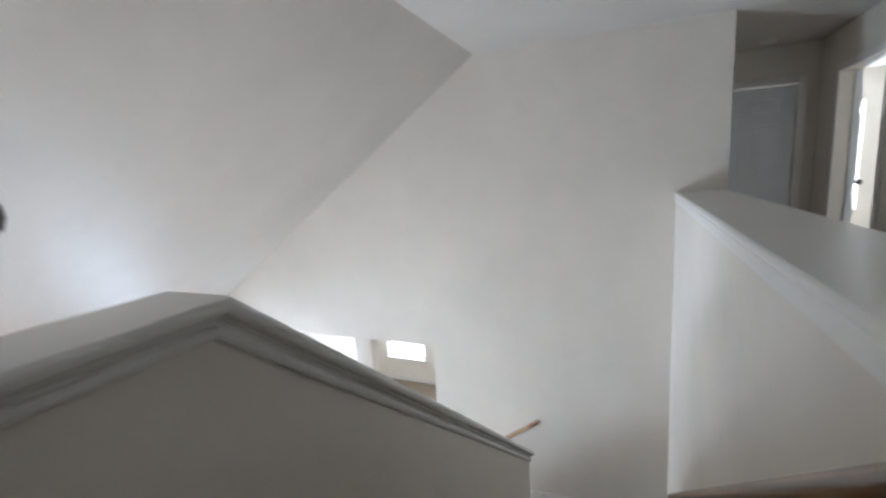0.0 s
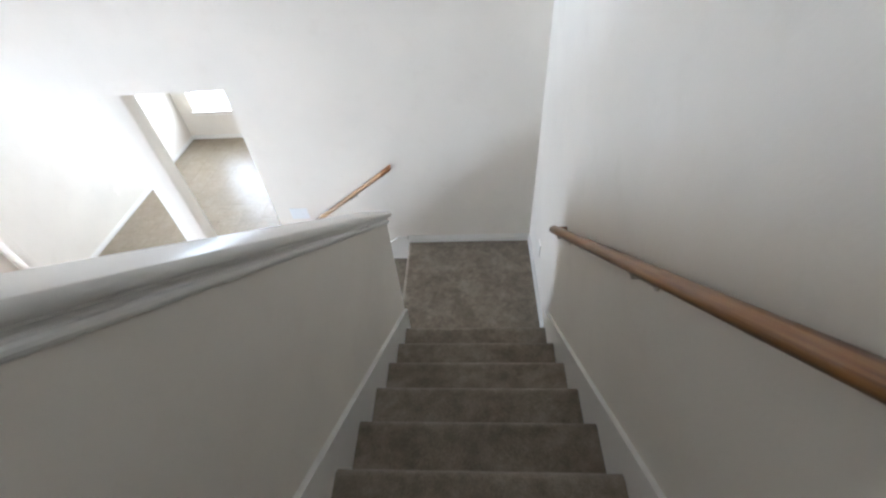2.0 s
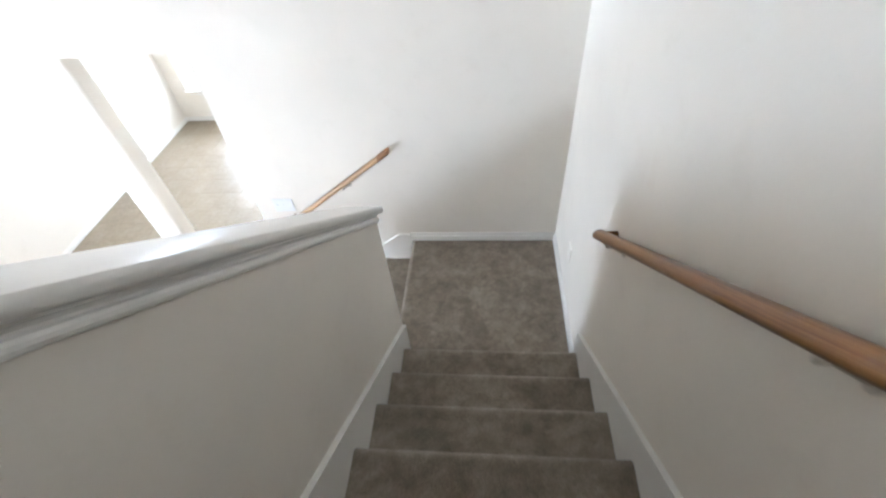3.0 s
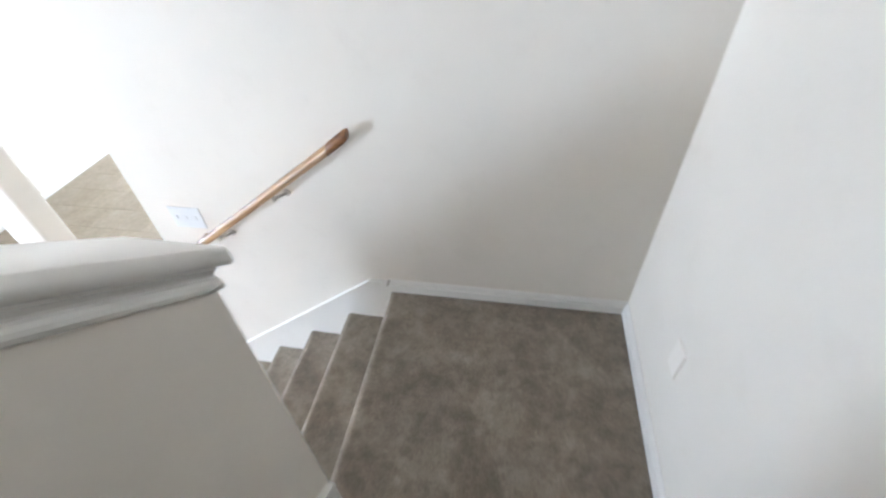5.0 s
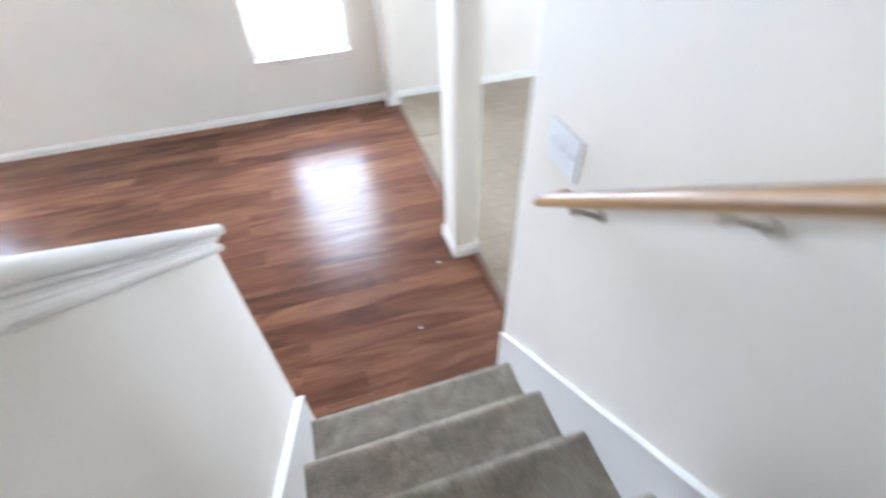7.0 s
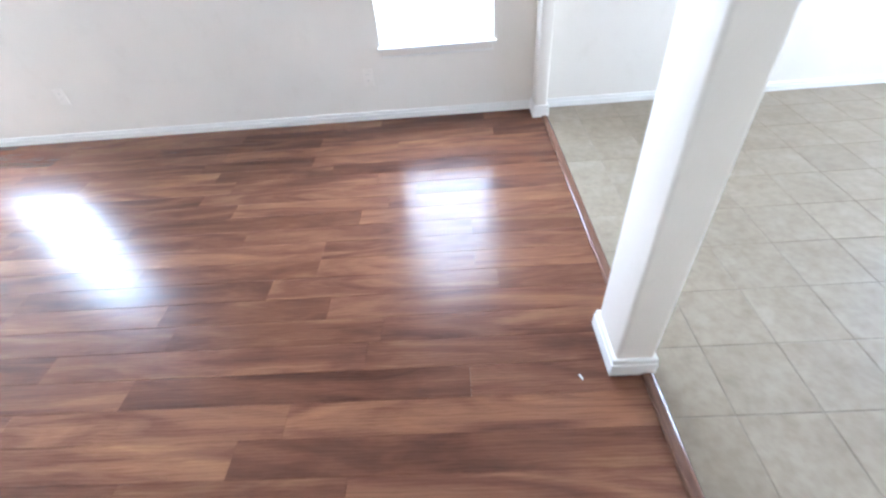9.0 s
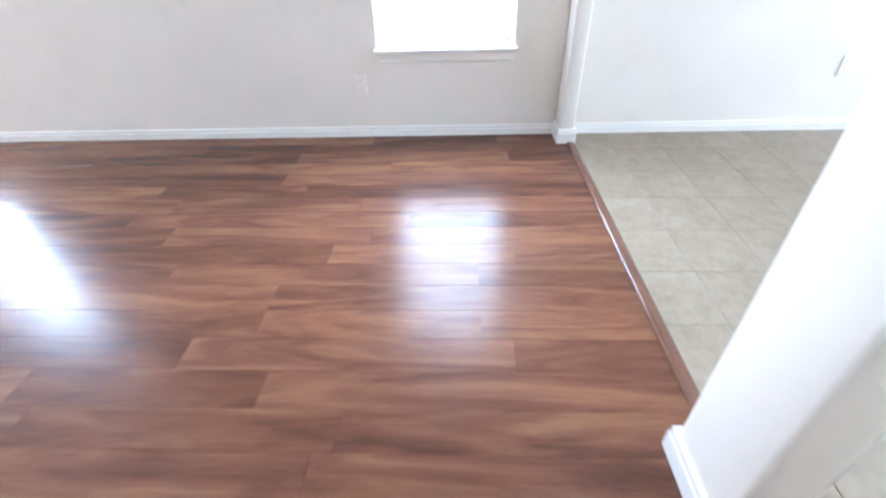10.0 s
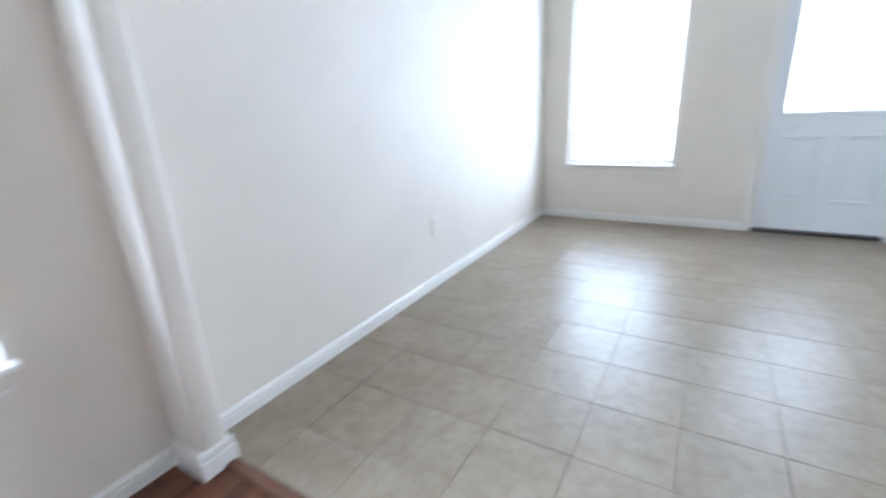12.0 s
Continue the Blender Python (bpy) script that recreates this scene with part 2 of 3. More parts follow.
def to_mesh(bm, name, material, smooth=False):
    bmesh.ops.recalc_face_normals(bm, faces=bm.faces)
    me = bpy.data.meshes.new(name)
    bm.to_mesh(me)
    bm.free()
    me.materials.append(material)
    if smooth:
        for p in me.polygons:
            p.use_smooth = True
        me.set_sharp_from_angle(angle=radians(35))
    return me


def thing(name, bm, material, label, category, group="", kind="", smooth=False):
    return tagged(new(name, to_mesh(bm, name, material, smooth)), label, category, group, kind)


def holder(name, at, label, category, group="", kind=""):
    ob = new(name)
    ob.location = at
    ob.empty_display_size = 0.1
    return tagged(ob, label, category, group, kind)


def part(name, bm, material, parent, label="", smooth=False):
    ob = new(name, to_mesh(bm, name, material, smooth))
    ob.parent = parent
    chain, p = Matrix.Identity(4), parent
    while p:
        chain = p.matrix_parent_inverse @ p.matrix_basis @ chain
        p = p.parent
    ob.matrix_parent_inverse = chain.inverted()
    return tagged(ob, label)


def structure(name, bm, material, label, category, smooth=False):
    return thing(name, bm, material, label, category, kind="structure", smooth=smooth)


# ---- plan ----
XW = -4.167     # inner face of the window wall
YN = 3.545      # inner face of the garden wall of the tiled room
YS = -4.725      # inner face of the far wall of the living room
XR = 0.945      # stair wall beside the upper flight
WT = 0.14       # thickness of the outer walls
RISE, LAND, UP = 0.19, 0.95, 2.85
CZ, HEAD = 5.06, 2.38
BEAM = 0.17     # depth of the wall above the arcade
CREASE = 0.615  # ridge line of the vault
SLOPE = 0.69    # vaulted ceiling
EAVE = CZ + SLOPE * (XW + CREASE)
W1 = (-0.955, -0.195)
W2 = (-4.50, -3.735)
WZ = (0.505, 2.0)

# ground outside
structure("ground", prism([(-150, -150), (150, -150), (150, 150), (-150, 150)], "z", -0.6, -0.32), GROUND, "dry grass ground around the house", "ground")

# glowing white panels added in place of the daylight view outside the windows
structure("backdrop", boxes((-8.0, -7.9, -9, 8, -0.3, 7)), GLOW_PANEL, "glowing white panel outside the living room windows", "backdrop")
structure("backdrop", boxes((-7.8, 6, 7.5, 7.6, -0.3, 8)), GLOW_PANEL, "glowing white panel outside the garden door", "backdrop")

# floor slabs
structure("floor", boxes((XW - WT, -0.12, YS - WT, 0.155, -0.3, -0.012)), GROUT, "floor slab under the living room planks", "floor")
tile_slab = structure("floor_tiled", boxes((XW - WT, 1.0, 0.155, YN + WT, -0.3, -0.0025)), GROUT, "grey grout bed under the beige floor tiles", "floor")
wood_floor = bpy.data.objects["floor"]

# window wall
x0, x1 = XW - WT, XW
structure("wall_west", boxes(
    (x0, x1, YS - WT, YN + WT, -0.3, WZ[0]), (x0, x1, YS - WT, W2[0], WZ[0], WZ[1]), (x0, x1, W2[1], W1[0], WZ[0], WZ[1]),
    (x0, x1, W1[1], YN + WT, WZ[0], WZ[1]), (x0, x1, YS - WT, YN + WT, WZ[1], EAVE + 0.02)), WALL,
    "off-white painted wall with two tall windows", "wall")

# garden wall of the tiled room
EW = (-3.925, -3.098)
DX = (-2.525, -1.77)
y0, y1 = YN, YN + WT
structure("wall_north", boxes(
    (XW, 1.0, y0, y1, -0.3, 0.0), (XW, DX[0], y0, y1, 0.0, WZ[0] - 0.02), (XW, EW[0], y0, y1, WZ[0] - 0.02, WZ[1]), (EW[1], DX[0], y0, y1, WZ[0] - 0.02, WZ[1]),
    (DX[1], 1.0, y0, y1, 0.0, 2.05), (XW, DX[0], y0, y1, WZ[1], 2.05), (XW, 1.0, y0, y1, 2.05, 2.62)), WALL,
    "off-white painted wall with window and garden door", "wall")

# wall of the living room at its far side, and the wall behind the upper hall
structure("wall_south", boxes((XW, 5.0, YS - WT, YS, -0.3, CZ + 0.2)), WALL, "plain off-white painted wall", "wall")

# wall at the stair landing with the beam over the arcade
structure("wall_landing", prism([(-1.18, 0.0), (1.28, 0.0), (1.28, CZ + 0.05), (-CREASE, CZ + 0.05), (XW, EAVE + 0.05), (XW, HEAD), (-1.18, HEAD)], "y", 0.0, BEAM), WALL,
          "tall off-white wall above the stair landing, textured paint", "wall")
structure("wall_hall_west", boxes((1.14, 1.28, BEAM, 1.41, UP - 0.3, CZ)), WALL, "painted wall beside the upper hall", "wall")
structure("wall_tile_east", boxes((-0.60, -0.46, BEAM, YN, 0.0, HEAD + 0.2)), WALL, "plain painted wall of the tiled room", "wall")
# out of view; its lighter paint brightens the tiled room by bounce
structure("ceiling_tiled", boxes((XW, 1.0, BEAM, YN, HEAD + 0.04, HEAD + 0.2)), BOUNCE_WHITE, "flat white textured ceiling", "ceiling")

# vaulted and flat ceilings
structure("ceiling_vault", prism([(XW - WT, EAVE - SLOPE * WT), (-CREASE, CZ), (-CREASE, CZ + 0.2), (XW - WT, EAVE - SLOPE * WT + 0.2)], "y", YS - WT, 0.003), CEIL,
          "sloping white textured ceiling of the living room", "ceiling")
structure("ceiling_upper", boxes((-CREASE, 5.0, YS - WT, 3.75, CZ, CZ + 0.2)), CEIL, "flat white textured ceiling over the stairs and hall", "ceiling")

# stair wall with the broad ledge, full below and half high above the upper floor
LEDGE = 3.84
structure("wall_stair", boxes((XR, 1.25, YS, 0.0, -0.3, LEDGE - 0.03)), WALL, "off-white stair wall ending in a broad ledge", "wall")
nose = [(0.936, -0.006), (0.933, -0.015), (0.936, -0.026), (0.943, -0.03), (1.272, -0.03), (1.278, -0.015), (1.272, 0.0), (0.943, 0.0)]
ledge = structure("trim_ledge", prism([(x, LEDGE + z) for x, z in nose], "y", YS, -0.001), TRIM, "white painted wooden ledge on the stair wall", "trim")
part("moulding", prism([(XR + 0.002, LEDGE - 0.03), (0.9385, LEDGE - 0.03), (0.9385, LEDGE - 0.070), (0.940, LEDGE - 0.075), (XR + 0.002, LEDGE - 0.077)], "y", YS, -0.001), TRIM, ledge)

# upper hall
structure("floor_upper", boxes((1.25, 5.0, YS, 3.6, UP - 0.3, UP), (-0.0, XR, YS, -3.51, UP - 0.3, UP)), CARPET, "taupe carpet of the upper floor", "floor")
HX, HY, DT = 2.19, 1.41, 4.71
structure("wall_hall_north", boxes((1.14, 1.284, HY, HY + 0.12, UP, CZ), (2.034, HX, HY, HY + 0.12, UP, DT), (1.284, HX, HY, HY + 0.12, DT, CZ)), WALL, "painted wall round the hall door", "wall")
structure("wall_hall_east", boxes((HX, HX + 0.12, YS, 0.22, UP, CZ), (HX, HX + 0.12, 0.97, 3.6, UP, CZ), (HX, HX + 0.12, 0.22, 0.97, DT, CZ)), WALL, "painted hall wall with a doorway", "wall")
structure("wall_bedroom_north", boxes((HX + 0.12, 2.60, 3.5, 3.62, UP, CZ), (3.28, 5.0, 3.5, 3.62, UP, CZ), (2.60, 3.28, 3.5, 3.62, UP, 3.33), (2.60, 3.28, 3.5, 3.62, 4.70, CZ)), WALL, "bedroom wall with a window", "wall")
structure("wall_east", boxes((5.0, 5.12, YS - WT, 3.62, -0.3, CZ)), WALL, "plain outer wall", "wall")
structure("wall_bedroom_south", boxes((HX + 0.12, 5.0, -0.9, -0.78, UP, CZ)), WALL, "plain bedroom wall", "wall")

# half walls of the stairs
KY, CAPZ, CAPE, CX, CY = -3.240, 3.880, 2.071, -0.0745, -0.949
TILT_UP = math.atan((CAPZ - CAPE) / (-0.916 - KY))
TILT_LOW = math.atan(0.750)


def cap_up(y):
    return CAPZ if y < KY else CAPZ - math.tan(TILT_UP) * (y - KY)


def cap_low(x):
    return 1.158 + 0.750 * (x + 1.158)


half_up = structure("wall_half_upper", prism([(YS, -0.3), (-0.92, -0.3), (-0.92, cap_up(-0.92) - 0.036), (KY, CAPZ - 0.036), (YS, CAPZ - 0.03)], "x", -0.131, -0.018), WALL,
                    "off-white half wall beside the upper flight", "wall")
half_low = structure("wall_half_lower", prism([(-1.115, -0.012), (-0.132, -0.012), (-0.132, cap_low(-0.132) - 0.036), (-1.115, cap_low(-1.115) - 0.036)], "y", -1.003, -0.895), WALL,
                     "off-white half wall beside the lower flight", "wall")


def cap_section(w):
    """The board of a half wall's cap: half its width w, rounded edges, 30 mm thick."""
    edge = [(w - 0.010, 0.0), (w - 0.004, -0.002), (w - 0.001, -0.007), (w, -0.014), (w - 0.001, -0.022), (w - 0.004, -0.027), (w - 0.009, -0.030)]
    return edge + [(-u, v) for u, v in edge[::-1]]


def moulding(wall):
    """Cove over a bead, from the wall's half thickness out to the underside of the board."""
    half = [(wall, -0.072), (wall + 0.004, -0.072), (wall + 0.009, -0.069), (wall + 0.012, -0.063), (wall + 0.012, -0.057), (wall + 0.009, -0.052), (wall + 0.003, -0.050),
            (wall + 0.003, -0.046), (wall + 0.007, -0.040), (wall + 0.013, -0.0365), (wall + 0.013, -0.0295)]
    return [(-u, v) for u, v in half] + [(u, v) for u, v in half[::-1]]


UPV = (0, 0, 1)
SIDE = (1, 0, 0)
MITRE = (0, math.tan(TILT_UP / 2), 1)
PLUMB_UP, PLUMB_LOW = (0, 0, 1 / math.cos(TILT_UP)), (0, 0, 1 / math.cos(TILT_LOW))
for nm, sec_up, sec_low, cut, lab in (("cap_board", cap_section(0.0895), cap_section(0.083), 0.0, "white painted rounded cap board"),
                                      ("cap_moulding", moulding(0.0565), moulding(0.054), 0.016, "white painted moulding under the cap")):
    kink = ((CX, KY, CAPZ), SIDE, MITRE)
    part(nm, sweep(sec_up, [((CX, YS, CAPZ), SIDE, UPV), kink]), TRIM, half_up, lab, smooth=not cut)
    part(nm, sweep(sec_up, [kink, ((CX, -0.898 - cut, cap_up(-0.898 - cut)), SIDE, PLUMB_UP)]), TRIM, half_up, lab, smooth=not cut)
    part(nm, sweep(sec_low, [((-0.121, CY, cap_low(-0.121)), (0, 1, 0), PLUMB_LOW), ((-1.158 + cut, CY, cap_low(-1.158 + cut)), (0, 1, 0), PLUMB_LOW)]), TRIM, half_low, lab, smooth=not cut)

# ---- stairs ----
stairs = holder("staircase", (0.5, -1.5, 0), "carpeted staircase turning at a square landing", "staircase", kind="structure")


def tread(depth):
    pts = [(0.022, -RISE), (0.016, -0.075)]
    for i in range(9):
        a = radians(-130 - i * 140 / 8)
        pts.append((0.030 + 0.030 * math.cos(a), -0.030 + 0.030 * math.sin(a)))
    return pts + [(0.050, -0.0025), (0.085, -0.005), (depth, -0.005), (depth, -RISE)]


NY, RUN = -1.028, 0.2437
for k in range(1, 11):
    z, y = LAND + RISE * k, NY - RUN * (k - 1)
    d = RUN + 0.024 if k < 10 else 0.29
    part("step", prism([(y - u, z + v) for u, v in tread(d)], "x", 0.0, XR - 0.016), CARPET, stairs, smooth=True)
LX, LRUN = -0.100, 0.2455
for k in range(1, 5):
    z, x = LAND - RISE * k, LX - LRUN * k
    part("step", prism([(x + u, z + v) for u, v in tread(LRUN + 0.024)], "y", -0.872, -0.016), CARPET, stairs, smooth=True)
part("landing", prism([(LX + u, LAND + v) for u, v in tread(XR - LX)], "y", -0.887, 0.0), CARPET, stairs, smooth=True)
part("landing", boxes((0.0, XR, -1.054, -0.8875, LAND - RISE, LAND)), CARPET, stairs)

# skirt boards
SK = 0.138


def nose_line(y):
    return LAND + RISE + RISE / RUN * (NY - y)


for xa, xb, ys in ((-0.018, 0.0, -0.925), (XR - 0.016, XR, -0.99)):
    pts = [(ys, LAND), (ys, nose_line(ys) + SK), (-3.3, nose_line(-3.3) + SK), (-3.3, 2.55)]
    sk = structure("trim_skirt", prism(pts, "x", xa, xb), TRIM, "white painted skirt board along the carpeted steps", "trim")
    lip = [(ys, nose_line(ys) + SK - 0.012), (ys, nose_line(ys) + SK + 0.003), (-3.3, nose_line(-3.3) + SK + 0.003), (-3.3, nose_line(-3.3) + SK - 0.012)]
    part("lip", prism(lip, "x", xa - (0.004 if xa > 0.5 else -0.003), xb + (0.004 if xa < 0.5 else -0.003)), TRIM, sk)


def low_line(x):
    return 0.264 + 0.762 * (x + 1.172)


for ya, yb, x_end, x_top in ((-0.016, 0.0, -1.172, -0.19), (-0.895, -0.871, -1.12, -0.125)):
    zt = low_line(x_top)
    pts = [(x_end, 0.0), (x_end, low_line(x_end)), (x_top, zt), (LX, zt), (LX, 0.70), (-0.75, 0.2), (-0.95, 0.0)] if yb == 0.0 else \
          [(x_end, 0.0), (x_end, low_line(x_end)), (x_top, zt), (x_top, 0.70), (-0.75, 0.2), (-0.95, 0.0)]
    sk = structure("trim_skirt", prism(pts, "y", ya, yb), TRIM, "white painted skirt board along the lower steps", "trim")
    lip = [(x_end, low_line(x_end) - 0.012), (x_end, low_line(x_end) + 0.003), (x_top, zt + 0.003), (x_top, zt - 0.012)]
    part("lip", prism(lip, "y", ya - (0.004 if yb == 0.0 else -0.003), yb + (0.004 if yb < 0 else -0.003)), TRIM, sk)

# ---- baseboards ----


def base_profile(h=0.062, t=0.014):
    return [(0, 0), (t, 0), (t, h * 0.58), (t * 0.93, h * 0.61), (t * 0.5, h * 0.635), (t * 0.45, h * 0.69), (t * 0.8, h * 0.72), (t * 0.86, h * 0.80),
            (t * 0.62, h * 0.90), (t * 0.4, h * 0.97), (t * 0.25, h), (0, h)]


def baseboard(p, q, out, h=0.062, z=0.0, label="white painted baseboard with a moulded top edge"):
    return structure("baseboard", sweep(base_profile(h), [((*p, z), out, UPV), ((*q, z), out, UPV)]), TRIM, label, "baseboard")


baseboard((XW, YS), (XW, 0.076), (1, 0, 0))
baseboard((XW, 0.168), (XW, YN), (1, 0, 0))
baseboard((XW + 0.014, YN), (DX[0] - 0.06, YN), (0, -1, 0))
baseboard((DX[1] + 0.06, YN), (-0.60, YN), (0, -1, 0))
baseboard((XW + 0.014, YS), (-0.12, YS), (0, 1, 0))
baseboard((-0.131, YS + 0.014), (-0.131, -1.003), (-1, 0, 0))
baseboard((-0.14, -1.003), (-1.115, -1.003), (0, -1, 0))
baseboard((LX, 0.0), (XR, 0.0), (0, -1, 0), 0.072, LAND)
baseboard((XR, -0.014), (XR, -0.99), (-1, 0, 0), 0.072, LAND)

# ---- arcade ----


def post(name, x0, x1, y0, y1, bx0, bx1, by0, by1, label):
    ob = structure(name, add_box(bmesh.new(), x0, x1, y0, y1, 0.0, HEAD, 0.014, 4), WALL, label, "column", smooth=True)
    bm = bmesh.new()
    add_box(bm, bx0, bx1, by0, by1, 0.0, 0.06, 0.003)
    add_box(bm, bx0 + 0.003, bx1 - 0.003, by0 + 0.003, by1 - 0.003, 0.06, 0.085, 0.005)
    part("plinth", bm, TRIM, ob)
    return ob


post("column", -2.147, -1.934, 0.032, 0.164, -2.161, -1.920, 0.018, 0.178, "square off-white column with white plinth between wood and tile floor")
post("column", XW, -4.016, 0.082, 0.166, XW, -4.001, 0.068, 0.180, "off-white half column with white plinth against the window wall")
structure("trim_threshold", prism([(0.130, 0.0), (0.1305, 0.005), (0.132, 0.0085), (0.135, 0.0105), (0.139, 0.0117), (0.145, 0.0122), (0.163, 0.012), (0.172, 0.008), (0.176, 0.0)], "x", -4.0, -0.60), STRIP,
          "reddish wooden transition strip between planks and tiles", "trim")

# ---- windows ----


def window(name, origin, along, inward, w, z0, z1, label):
    """A double-hung window: origin at the middle of the opening's inner sill line."""
    o, a, n = Vector((*origin, 0)), Vector((*along, 0)), Vector((*inward, 0))
    root = holder(name, (*origin, z0), label, "window", kind="structure")

    def bar(bm, u0, u1, d0, d1, za, zb, bevel=0.003):
        p, q = o + a * u0 + n * d0, o + a * u1 + n * d1
        add_box(bm, min(p.x, q.x), max(p.x, q.x), min(p.y, q.y), max(p.y, q.y), za, zb, bevel)
    h = w / 2
    bm = bmesh.new()
    for r in ((-h, -h + 0.018, z0, z1), (h - 0.018, h, z0, z1), (-h + 0.018, h - 0.018, z0, z0 + 0.014), (-h + 0.018, h - 0.018, z1 - 0.02, z1)):
        bar(bm, r[0], r[1], -0.125, -0.06, r[2], r[3])
    part("window_frame", bm, TRIM, root)
    za, zb, d, e = z0 + 0.014, z1 - 0.02, -0.10, h - 0.018
    bm = bmesh.new()
    for r in ((-e, -e + 0.014, za, zb), (e - 0.014, e, za, zb), (-e + 0.014, e - 0.014, za, za + 0.016), (-e + 0.014, e - 0.014, zb - 0.016, zb)):
        bar(bm, r[0], r[1], d - 0.012, d + 0.012, r[2], r[3], 0.002)
    sash = part("sash", bm, TRIM, root)
    bm = bmesh.new()
    bar(bm, -e + 0.014, e - 0.014, d - 0.003, d + 0.003, za + 0.016, zb - 0.016, 0)
    pane = part("pane", bm, GLASS, sash, "clear window glass")
    pane.visible_shadow = False
    bm = bmesh.new()
    bar(bm, -h - 0.018, h + 0.018, 0.001, 0.045, z0 - 0.018, z0 + 0.002, 0.006)
    bar(bm, -h + 0.001, h - 0.001, -0.07, 0.002, z0 - 0.017, z0 + 0.001, 0)
    part("window_sill", bm, TRIM, root)
    bm = bmesh.new()
    bar(bm, -h + 0.005, h - 0.005, 0.001, 0.012, z0 - 0.06, z0 - 0.019, 0.004)
    part("apron", bm, WALL, root)
    # white bead added as the highlight line along the apron's bottom edge
    bm = bmesh.new()
    bar(bm, -h + 0.002, h - 0.002, 0.001, 0.017, z0 - 0.069, z0 - 0.058, 0.003)
    part("moulding", bm, TRIM, root)
    return root


window("window_1", (XW, sum(W1) / 2), (0, 1), (1, 0), W1[1] - W1[0], WZ[0], WZ[1], "white framed window with bright daylight behind")
window("window_2", (XW, sum(W2) / 2), (0, 1), (1, 0), W2[1] - W2[0], WZ[0], WZ[1], "white framed window near the room corner, bright daylight")
window("window_3", (sum(EW) / 2, YN), (1, 0), (0, -1), EW[1] - EW[0], WZ[0] - 0.02, WZ[1], "tall white framed window beside the garden door")
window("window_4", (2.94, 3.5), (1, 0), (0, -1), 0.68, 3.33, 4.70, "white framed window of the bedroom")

# ---- doors ----


def casing(bm, u0, u1, z0, z1, w, place):
    for r in ((u0 - w, u0, z0, z1 + w), (u1, u1 + w, z0, z1 + w), (u0, u1, z1, z1 + w)):
        place(bm, *r)


def garden_door():
    root = holder("door_1", (-2.15, YN + 0.05, 0), "closed white garden door with a large glass pane above panels", "door", kind="structure")
    x0, x1, d0, d1 = DX[0] + 0.012, DX[1] - 0.012, YN + 0.022, YN + 0.062
    gx0, gx1, gz0, gz1 = -2.426, -1.870, 0.866, 1.90
    part("leaf", boxes((x0, gx0, d0, d1, 0.03, 2.035), (gx1, x1, d0, d1, 0.03, 2.035), (gx0, gx1, d0, d1, 0.03, gz0), (gx0, gx1, d0, d1, gz1, 2.035)), DOORPAINT, root)
    bm = bmesh.new()
    for r in ((gx0 - 0.03, gx0, gz0 - 0.03, gz1 + 0.03), (gx1, gx1 + 0.03, gz0 - 0.03, gz1 + 0.03), (gx0, gx1, gz0 - 0.03, gz0), (gx0, gx1, gz1, gz1 + 0.03)):
        add_box(bm, r[0], r[1], d0 - 0.012, d0 + 0.002, r[2], r[3], 0.004)
    part("glazing_bead", bm, DOORPAINT, root)
    pane = part("pane", boxes((gx0, gx1, d0 + 0.016, d0 + 0.022, gz0, gz1)), GLASS, root, "clear door glass")
    pane.visible_shadow = False
    for a, b in ((-2.412, -2.182), (-2.098, -1.868)):
        bm = bmesh.new()
        for r in ((a, b, 0.24, 0.262), (a, b, 0.690, 0.712), (a, a + 0.022, 0.262, 0.690), (b - 0.022, b, 0.262, 0.690)):
            add_box(bm, r[0], r[1], d0 - 0.016, d0 + 0.002, r[2], r[3], 0.007)
        add_box(bm, a + 0.045, b - 0.045, d0 - 0.012, d0 + 0.002, 0.285, 0.667, 0.009)
        part("panel", bm, DOORPAINT, root)
    part("threshold", boxes((DX[0], DX[1], YN - 0.012, YN + 0.10, 0.0, 0.024), bevel=0.004), DARK, root, "dark metal threshold")
    bm = boxes((DX[0], x0 - 0.002, YN + 0.001, YN + WT, 0.024, 2.05), (x1 + 0.002, DX[1], YN + 0.001, YN + WT, 0.024, 2.05), (x0, x1, YN + 0.001, YN + WT, 2.037, 2.05))
    part("jamb", bm, TRIM, root)
    bm = bmesh.new()
    casing(bm, DX[0], DX[1], 0.0, 2.05, 0.055, lambda m, a, b, c, d: add_box(m, a, b, YN - 0.014, YN + 0.001, c, d, 0.004))
    part("door_casing", bm, TRIM, root)


garden_door()


